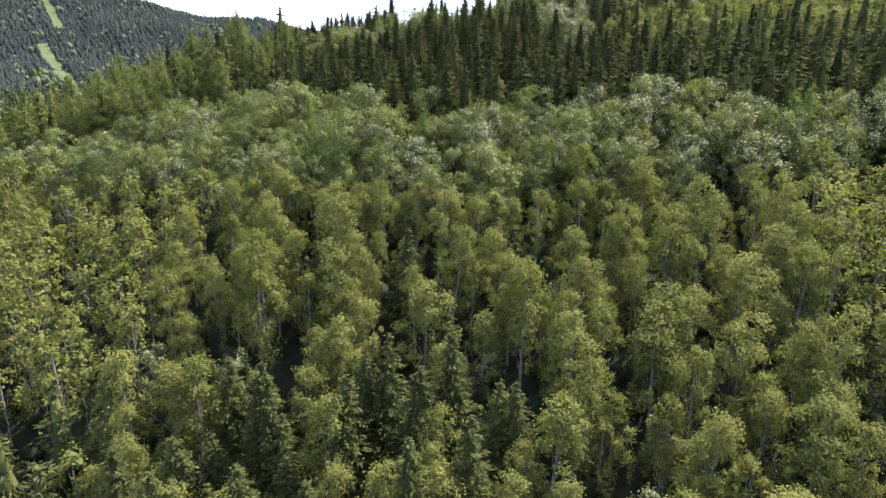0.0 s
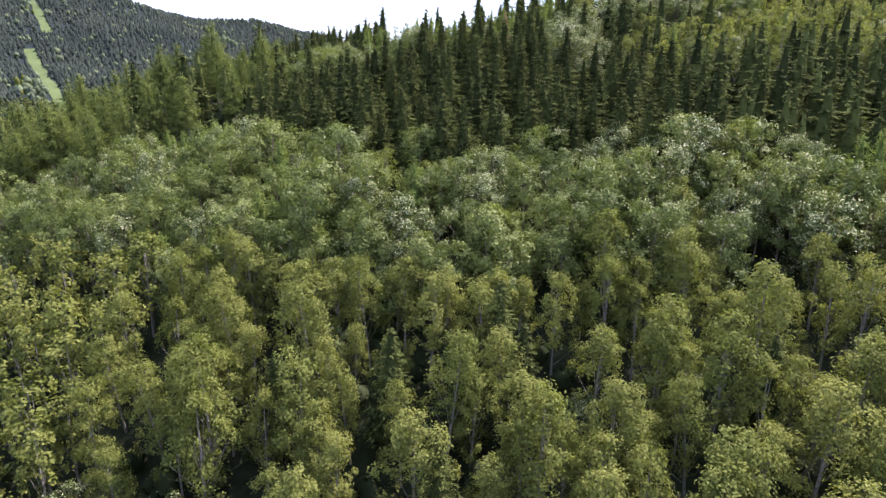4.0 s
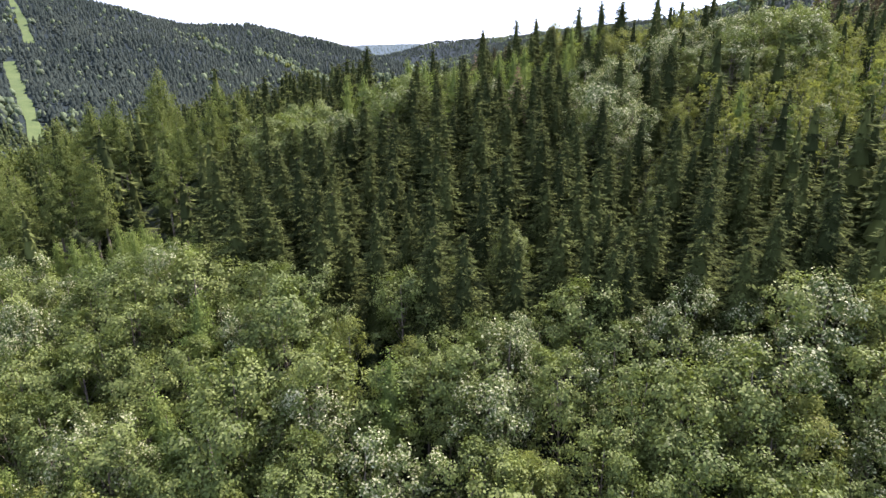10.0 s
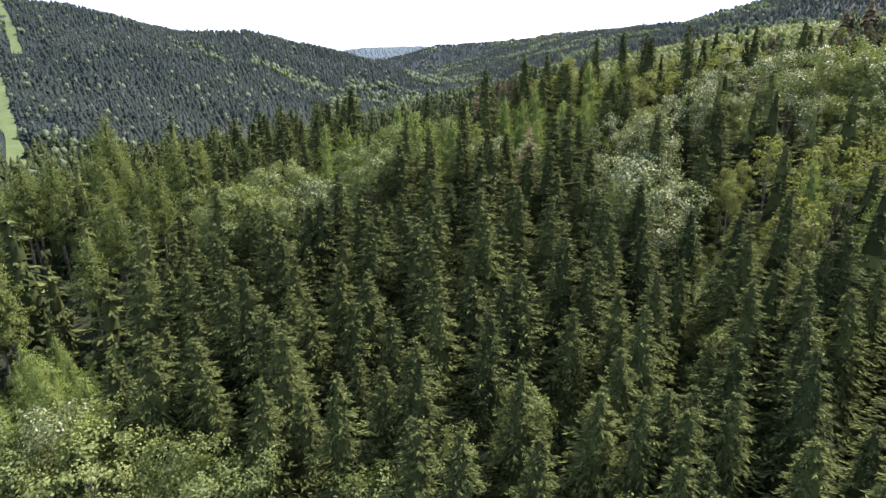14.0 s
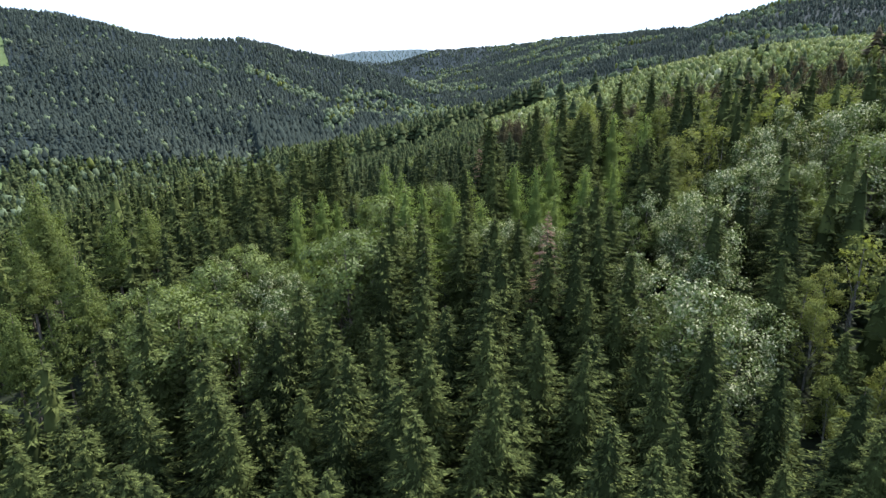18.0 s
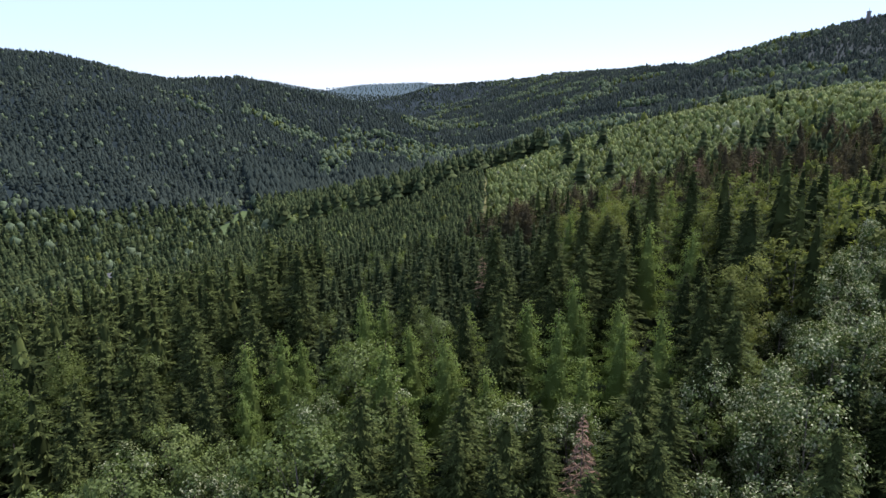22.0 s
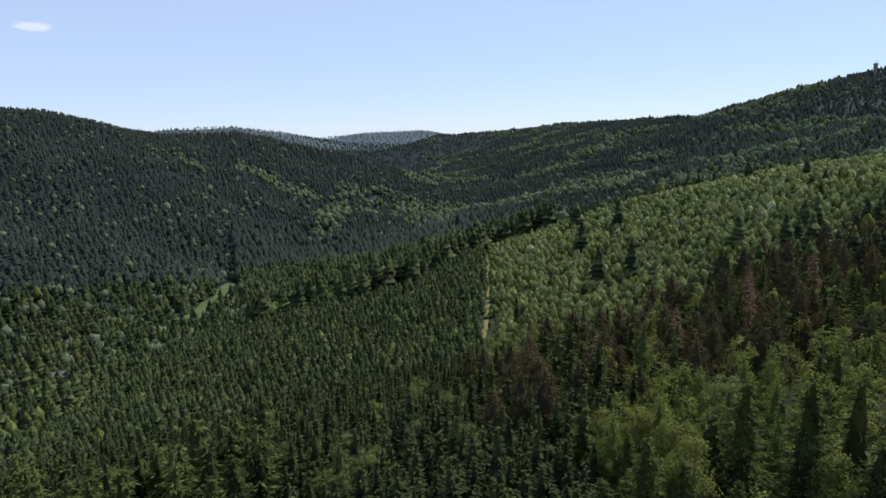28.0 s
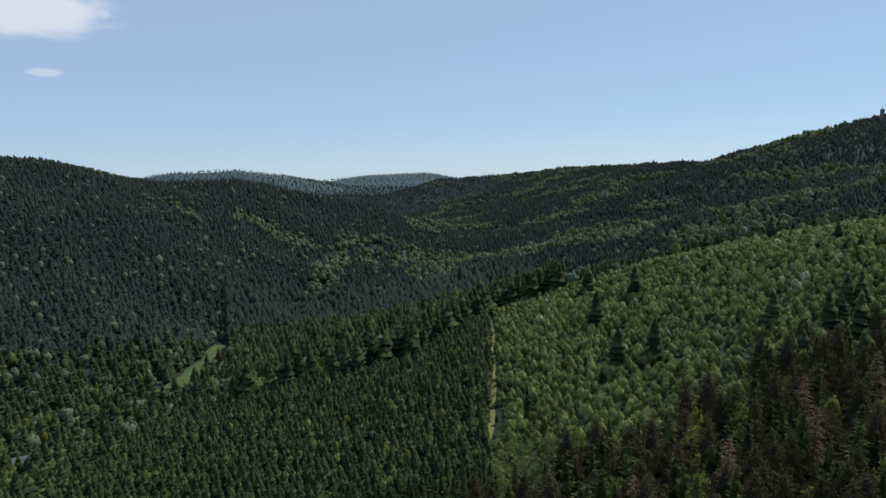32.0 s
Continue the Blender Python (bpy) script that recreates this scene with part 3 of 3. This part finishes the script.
def patchy(x, y, scale, seed):
    """Smooth patches between -1 and 1."""
    x, y = x / scale + seed, y / scale - seed * 0.7
    return (np.sin(x * 1.7 + 1.3 * np.sin(y)) + np.sin(y * 2.1 + 1.1 * np.sin(x * 1.3)) + np.sin((x + y) * 3.1 + seed)) / 3


(FRONT, BIRCH, BROAD, SPRUCE, YOUNG_LARCH, OPEN, LARCH, PALE, MIXED, WHITE, GOLD, CREST, CREST_BIRCH, BROWN, THICKET, PLANTATION, YOUNG, STRIPE, SHRUB,
 FAR_SPRUCE, FAR_BROAD, DISTANT) = range(22)


def stand(x, y):
    """Which stand a place belongs to."""
    w = 2.5 * patchy(x, y, 14, 3)
    first = 86 + 0.42 * np.maximum(0, -8 - x) + w
    second = 113.5 - np.where(x > 0, 0.2, 0.3) * x + 0.6 * w
    lane = np.interp(y, [p[1] for p in LANE], [p[0] for p in LANE])
    low = 237 + 0.12 * (x - 30) + w
    edge = 452 + 0.1 * (60 - x) + 2 * w
    away = np.hypot(x, y - 200)
    rules = [
        (near_line(x, y, PISTE, 4.6) | near_line(x, y, PISTE_LOW, 5.4), OPEN), (near_line(x, y, LANE, 1.4), OPEN), (near_line(x, y, STRIP, 1.6), OPEN), (inside(x, y, -151, 382, 3.2, 3.6), OPEN), (near_line(x, y, [(-124, 446), *GLADE], 7) | near_line(x, y, STREAM, 2.2), OPEN),
        ((y < 58) & (x < 6 + w), FRONT), (y < first, BIRCH), (y < second, BROAD),
        (inside(x, y, -45, 133, 12, 10), YOUNG_LARCH), ((x < -50) & (x > -105) & (y > 152) & (y < np.clip(163 + 0.9 * (x + 72), 152, 180)), OPEN), ((x < -42 + w) & (y < 200), LARCH),
        (inside(x, y, -20, 167.5, 15.5 + w, 10), PALE), ((x > np.interp(y, [p[1] for p in STRIP], [p[0] for p in STRIP]) + 1.5) & (x < 64) & (y > 138) & (y < 160 + w), GOLD), (near_line(x, y, [(27, 150), (29, 163), (33, 174), (46, 182), (61, 189)], 5.6), WHITE), (inside(x, y, 62, 181, 15, 11 + w), PALE), ((x > 60) & (y > 141) & (y < 185), GOLD),
        (inside(x, y, 3, 182, 25, 13), MIXED), ((x < -18 + w) & (y < 240), SPRUCE), (y < 175, SPRUCE), ((x > 8) & (x < 33 + w) & (y < 206), CREST), ((x > 20 + w) & (y < 211 + w), CREST_BIRCH), ((x > 21 + w) & (y < low - 6), GOLD),
        ((x > 9 + w) & (y > low) & (y < low + 46 + 0.5 * np.clip(x - 35, 0, 60) + (18 * patchy(x, y, 9, 2)).clip(-4, 20)), BROWN), ((y < 270 - 0.9 * np.maximum(0, x + 8)) & (x < 60) & (x > -95), THICKET), ((y < low) & (x > 20), GOLD),
        (near_line(x, y, [(-224, 852), (-196, 838), (-150, 800)], 18 + 3 * w) | near_line(x, y, [(-100, 628), (-101, 690), (-108, 755), (-112, 860)], 12 + 2 * w) | (near_line(x, y, [(-70, 820), (30, 765), (130, 690)], 48) & (patchy(x, y, 22, 5) > -0.25)), FAR_BROAD),
        ((x < lane) & (x > -108 + 2 * w) & (y < 397 + 1.5 * np.maximum(0, x + 10) + 0.5 * w), PLANTATION), ((x >= lane) & (y < edge) & (x < 330) & (y > 200), YOUNG),
        ((x > -84 - 0.38 * (y - 411)) & (x < 60) & (y < 640) & (y > 300), STRIPE), (((x > -178) & (x < -80) & (y > 250) & (y < 545)) | inside(x, y, -230, 468, 30, 20), SHRUB),
        ((patchy(x, y, 60, 9) > np.where(x > -60, 0.32, 0.78)) & (away < 1500), FAR_BROAD), (away < 1700, FAR_SPRUCE),
    ]
    return np.select([c for c, _ in rules], [k for _, k in rules], DISTANT)


# stand: spacing, and the kinds with their share and height
STANDS = {
    FRONT: (3.9, (("spruce", 0.55, 14), ("birch", 0.45, 12.5))),
    BIRCH: (4.5, (("birch", 0.92, 12.8), ("whitebeam", 0.06, 8), ("spruce", 0.02, 12))),
    BROAD: (4.2, (("broadleaf", 0.6, 11.6), ("whitebeam", 0.25, 11.0), ("larch", 0.09, 12.5), ("birch", 0.06, 11.5))),
    SPRUCE: (4.7, (("spruce", 0.97, 15.2), ("broadleaf", 0.03, 10))),
    YOUNG_LARCH: (3.0, (("larch", 1.0, 9.5),)),
    LARCH: (5.2, (("tall_larch", 0.62, 18.5), ("spruce", 0.38, 16.5))),
    PALE: (4.6, (("broadleaf", 0.88, 13.8), ("whitebeam", 0.12, 13))),
    MIXED: (4.6, (("larch", 0.62, 13.5), ("spruce", 0.24, 14), ("whitebeam", 0.06, 12.5), ("broadleaf", 0.08, 12))),
    WHITE: (4.4, (("whitebeam", 0.72, 12.6), ("broadleaf", 0.12, 12), ("spruce", 0.16, 14.5))),
    GOLD: (3.9, (("birch", 0.68, 10), ("larch", 0.13, 10), ("spruce", 0.15, 11.5), ("broadleaf", 0.04, 8.5))),
    CREST: (4.8, (("broadleaf", 0.1, 12), ("spruce", 0.66, 14.5), ("larch", 0.24, 13.5))),
    CREST_BIRCH: (4.3, (("birch", 0.48, 12), ("spruce", 0.52, 15))),
    BROWN: (4.5, (("pine", 0.4, 11), ("spruce", 0.5, 10.5), ("birch", 0.1, 8))),
    THICKET: (2.5, (("young_spruce", 0.94, 8.5), ("broadleaf", 0.06, 7))),
    PLANTATION: (2.5, (("young_spruce", 0.91, 7.2), ("broadleaf", 0.07, 5), ("birch", 0.02, 5.5))),
    YOUNG: (2.4, (("young_broadleaf", 0.76, 3.2), ("whitebeam", 0.07, 3.2), ("birch", 0.168, 3.2), ("spruce", 0.002, 10))),
    STRIPE: (4.2, (("spruce", 0.86, 15), ("broadleaf", 0.14, 9))),
    SHRUB: (5.2, (("broadleaf", 0.24, 6), ("spruce", 0.72, 9.5), ("birch", 0.04, 7))),
    FAR_SPRUCE: (4.5, (("spruce", 0.95, 6.4), ("broadleaf", 0.05, 5.4))),
    DISTANT: (24.0, (("spruce", 1.0, 9),)),
    FAR_BROAD: (5.8, (("broadleaf", 0.76, 6.8), ("birch", 0.16, 7), ("spruce", 0.08, 9))),
}


def in_sight(x, y, margin=0.0):
    """The wedge of land that the flight looks over, with a margin."""
    return (np.abs(x - 3) < 34 + margin + 0.80 * np.maximum(0, y + 6)) & (y > 26 - margin)


def scatter(spacing, x0, x1, y0, y1):
    nx, ny = int((x1 - x0) / spacing), int((y1 - y0) / spacing)
    gx, gy = np.meshgrid(np.arange(nx), np.arange(ny))
    x = x0 + (gx + 0.5 * (gy % 2) + rng.uniform(-0.46, 0.46, gx.shape)) * spacing
    y = y0 + (gy + rng.uniform(-0.46, 0.46, gx.shape)) * spacing
    return x.ravel(), y.ravel()


TREES = {}  # kind: arrays of x, y, height
for code, (spacing, mix) in STANDS.items():
    far_away = code in (FAR_SPRUCE, FAR_BROAD)
    x, y = scatter(spacing, -2800, 2600, 1500, 4200) if code == DISTANT else scatter(spacing, -1250, 950, 240, 1900) if far_away else scatter(spacing, -300, 340, 20, 660)
    keep = in_sight(x, y, 0 if far_away or code == DISTANT else 32)
    x, y = x[keep], y[keep]
    keep = stand(x, y) == code
    if far_away:
        keep &= rng.uniform(0, 1, len(x)) < np.clip(1.2 - np.hypot(x, y - 170) / 1600, 0.35, 1)
    x, y = x[keep], y[keep]
    kind = rng.choice(len(mix), len(x), p=[m[1] for m in mix])
    for k, (name, _, high) in enumerate(mix):
        pick = kind == k
        tall = high * rng.normal(1, 0.26 if code == YOUNG else 0.1 if code in (SPRUCE, PLANTATION, STRIPE) else 0.15, pick.sum()).clip(0.55, 1.4)
        if code == FAR_SPRUCE:  # poorer growth higher up
            tall = tall * np.interp(y[pick], [400, 800], [1.15, 0.92]) * (1 + 0.28 * patchy(x[pick], y[pick], 38, 6))
        TREES.setdefault(name, []).append(np.stack([x[pick], y[pick], tall], 1))

SLIM = {"spruce": 0.98, "broadleaf": 0.98, "whitebeam": 0.9}
NATURAL = {"birch": 14, "broadleaf": 13, "young_broadleaf": 13, "whitebeam": 13, "spruce": 19, "young_spruce": 19, "larch": 17, "tall_larch": 19, "pine": 16, "dead": 17}
WORDS = {
    "birch": ("birch_tree", "slender birch with pale trunk and yellow-green airy crown", "birches of the slope"),
    "broadleaf": ("broadleaf_tree", "round-crowned leafy tree with mid-green glossy foliage", "broadleaved trees of the slope"),
    "young_broadleaf": ("young_broadleaf_tree", "young light green leafy tree of a replanted slope", "young broadleaved trees"),
    "whitebeam": ("whitebeam_tree", "broad tree with silvery pale green leaf undersides", "silvery trees of the slope"),
    "spruce": ("spruce_tree", "tall dark green spruce with drooping boughs", "spruces of the slope"),
    "young_spruce": ("young_spruce_tree", "young bright green spruce of a dense plantation", "young spruces of the plantation"),
    "larch": ("larch_tree", "soft light green larch with bare lower trunk", "larches of the slope"),
    "tall_larch": ("tall_larch_tree", "tall light green larch on a long bare pale trunk", "tall larches at the wood edge"),
    "pine": ("pine_tree", "brownish broad-crowned conifer with bare lower trunk", "brownish conifers"),
    "dead": ("dead_spruce", "dead spruce with reddish brown dry needles", "dead spruces"),
}
CLOSE = {"birch": 300, "broadleaf": 260, "young_broadleaf": 60, "whitebeam": 200, "spruce": 300, "larch": 130, "tall_larch": 60, "young_spruce": 160, "pine": 120, "dead": 12}


def bark_of(kind):
    return BARK["birch" if kind == "birch" else "broadleaf" if kind in ("tall_larch", "broadleaf", "young_broadleaf", "whitebeam") else "spruce"]


def model(kind, r):
    """One near tree, as a thing with trunk and crown."""
    tv, tq, v, f = shape(kind, r, 2 if kind == "young_broadleaf" else 3)
    name, label, group = WORDS[kind]
    root = tagged(new(name), label, "tree", group)
    faces = (f, []) if f.shape[1] == 4 else ([], f)
    for part_name, me in (("trunk", mesh_of("trunk", tv, tq, [], [bark_of(kind)], smooth=True)), ("crown", mesh_of("crown", v, *faces, [LEAF[kind]]))):
        child = new(part_name, me)
        child.parent = root
    return root


def crowd(name, kind, rows, fine, label):
    """Trees past counting, joined into one mesh."""
    if not len(rows):
        return
    vs, qs, ts, tones, qm, tm, at = [], [], [], [], [], [], 0
    models = 5 if fine else 4
    which = rng.integers(0, models, len(rows))
    for k in range(models):
        mine = rows[which == k]
        if not len(mine):
            continue
        tv, tq, v, f = shape(kind, np.random.default_rng(50 + k), fine)
        if fine < 2:
            tv, tq = tv[:0], tq[:0]
        base = np.concatenate([tv, v])
        turn = rng.uniform(0, 6.28, len(mine))
        c, s = np.cos(turn)[:, None], np.sin(turn)[:, None]
        size = (mine[:, 2] / NATURAL[kind])[:, None]
        fat = size * rng.uniform(0.85, 1.15, len(mine))[:, None] * ((1.5 if kind == "spruce" else 1.3 if kind == "broadleaf" else 1.05) if fine == 0 else SLIM.get(kind, 1.0) if fine == 2 else 1.0)
        x = (base[:, 0] * c - base[:, 1] * s) * fat + mine[:, :1]
        y = (base[:, 0] * s + base[:, 1] * c) * fat + mine[:, 1:2]
        z = base[:, 2] * size + land(mine[:, 0], mine[:, 1])[:, None]
        vs.append(np.stack([x, y, z], -1).reshape(-1, 3))
        first = at + np.arange(len(mine))[:, None, None] * len(base)
        if len(tq):
            qs.append((first + tq).reshape(-1, 4))
            qm.append(np.zeros(len(qs[-1])))
        if f.shape[1] == 4:
            qs.append((first + f + len(tv)).reshape(-1, 4))
            qm.append(np.ones(len(qs[-1])))
        else:
            ts.append((first + f + len(tv)).reshape(-1, 3))
            tm.append(np.ones(len(ts[-1])))
        if fine == 0:  # far stands differ by age and soil
            tone = (0.5 + 0.42 * patchy(mine[:, 0], mine[:, 1], 60, 4) + rng.normal(0, 0.12, len(mine))).clip(0, 0.99)
        else:
            tone = rng.uniform(0, 1, len(mine))
        tones.append(np.repeat(tone, len(base)))
        at += len(mine) * len(base)
    none = np.zeros(0, np.int32)
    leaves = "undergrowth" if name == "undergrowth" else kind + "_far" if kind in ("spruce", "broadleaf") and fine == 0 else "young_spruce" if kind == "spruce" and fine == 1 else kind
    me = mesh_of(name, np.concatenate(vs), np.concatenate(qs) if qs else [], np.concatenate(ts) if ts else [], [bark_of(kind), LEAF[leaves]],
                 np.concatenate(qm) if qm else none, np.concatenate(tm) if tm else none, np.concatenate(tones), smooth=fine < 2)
    tagged(new(name, me), label, "forest", kind="stuff")


TREES["dead"] = [np.array([(14.2, 164, 16.5), (8.5, 204, 12), (46, 262, 13), (30, 255, 12), (62, 268, 14), (24, 292, 10), (70, 285, 14), (88, 292, 14)])]
x, y = scatter(4.3, -90, 95, 34, 215)
keep = in_sight(x, y) & ~near_line(x, y, STRIP, 2.5)
UNDER = np.stack([x[keep], y[keep], rng.uniform(1.8, 4.2, keep.sum())], 1)
for (x0, y0), (x1, y1) in zip(STRIP, STRIP[1:]):
    k = rng.uniform(0, 1, 16)
    TREES["birch"].append(np.stack([x0 + k * (x1 - x0) + rng.normal(0, 1.1, 16), y0 + k * (y1 - y0) + rng.normal(0, 0.8, 16), rng.uniform(1.6, 3.4, 16)], 1))
TREES["spruce"].append(np.array([(96, 347, 11.0), (105, 336, 12), (118, 343, 12.5), (110, 338, 9), (80, 322, 9), (141, 436, 12)]))
for kind, parts in TREES.items():
    rows = np.concatenate(parts)
    # the nearest stretch of the plan: a corridor along the line of flight
    order = np.argsort(np.abs(rows[:, 0] - 3) + np.maximum(0, rows[:, 1] - 205))
    rows = rows[order]
    close, rest = rows[: CLOSE[kind]], rows[CLOSE[kind]:]
    models = [model(kind, np.random.default_rng(11 + k)) for k in range(5 if len(close) > 20 else 2)]
    for k, (x, y, tall) in enumerate(close):
        s = tall / NATURAL[kind]
        fat = s * rng.uniform(0.88, 1.15) * SLIM.get(kind, 1.0)
        m = Matrix.LocRotScale((x, y, float(land(x, y))), Euler((rng.normal(0, 0.02), rng.normal(0, 0.02), rng.uniform(0, 6.28))), (fat, fat, s))
        if k < len(models):
            models[k].matrix_basis = m
        else:
            made = copy_thing(models[k % len(models)], m)
            made.matrix_basis = m
    away = np.hypot(rest[:, 0] - 3, np.maximum(0, rest[:, 1] - 150))
    edge = np.where(in_sight(rest[:, 0], rest[:, 1]), 240 if kind in ("pine", "dead") else 185 if kind == "spruce" else 145, 0)
    many = WORDS[kind][0].replace("_tree", "")
    crowd(kind + "_stand", kind, rest[away < edge], 2, "dense stand of " + many + " trees on the slope")
    reach = 400 if kind == "spruce" else 265
    crowd(kind + "_wood", kind, rest[(away >= edge) & (away < reach)], 1, "wooded slope of " + many + " trees")
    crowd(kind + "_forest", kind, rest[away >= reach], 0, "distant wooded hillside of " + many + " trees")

# fills the gaps between trees, its dark colour doing the work of shade
crowd("undergrowth", "broadleaf", UNDER, 0, "low leafy undergrowth beneath the trees, coloured dark to stand for shade")


# ---- buildings far off ----
def part(name, bm, material, parent, label=""):
    me = bpy.data.meshes.new(name)
    bm.to_mesh(me)
    bm.free()
    me.materials.append(material)
    ob = new(name, me)
    ob.parent = parent
    return tagged(ob, label)


def block(x, y, z, x0, y0, z0, taper_top=1.0):
    """A block centred on (x0, y0) that stands on z0, narrowed towards its top."""
    bm = bmesh.new()
    bmesh.ops.create_cube(bm, size=1)
    for v in bm.verts:
        k = taper_top if v.co.z > 0 else 1.0
        v.co = (x0 + v.co.x * x * k, y0 + v.co.y * y * k, z0 + (v.co.z + 0.5) * z)
    bmesh.ops.bevel(bm, geom=bm.edges[:], offset=min(x, y, z) * 0.04, segments=1, affect="EDGES")
    return bm


STONE = rough_material("weathered_stone", (0.12, 0.11, 0.1), (0.24, 0.22, 0.2), 0.8)
TIN = rough_material("pale_tin_roof", (0.07, 0.07, 0.072), (0.13, 0.13, 0.135), 0.6, 0.7)
PLANK = rough_material("weathered_planks", (0.1, 0.08, 0.06), (0.2, 0.16, 0.12), 1.5)
tower = tagged(new("lookout_tower"), "square stone lookout tower with a mast on a wooded summit", "tower")
tower.location = (540, 956, float(land(540, 956)) - 1)
part("shaft", block(3.6, 3.6, 13.5, 0, 0, 0, 0.95), STONE, tower)
part("platform", block(4.1, 4.1, 0.7, 0, 0, 13.5), STONE, tower)
part("parapet", block(3.8, 3.8, 1.4, 0, 0, 14.2, 0.96), STONE, tower)
part("mast", block(0.5, 0.5, 4.0, 0, 0, 15.6, 0.4), STONE, tower, "thin mast")
hut = tagged(new("hut"), "small wooden hut with a pale tin roof among valley shrubs", "hut")
hut.location, hut.rotation_euler = (-151, 383, float(land(-151, 383)) - 0.3), (0, 0, 0.5)
part("wall", block(6, 4.4, 2.8, 0, 0, 0), PLANK, hut)
roof = bmesh.new()
eaves = [roof.verts.new(p) for p in ((-3.5, -2.8, 2.7), (3.5, -2.8, 2.7), (3.5, 2.8, 2.7), (-3.5, 2.8, 2.7), (-3.5, 0, 4.4), (3.5, 0, 4.4))]
for f in ((0, 1, 5, 4), (2, 3, 4, 5), (0, 4, 3), (1, 2, 5), (3, 2, 1, 0)):
    roof.faces.new([eaves[k] for k in f])
part("roof", roof, TIN, hut, "pale tin roof")
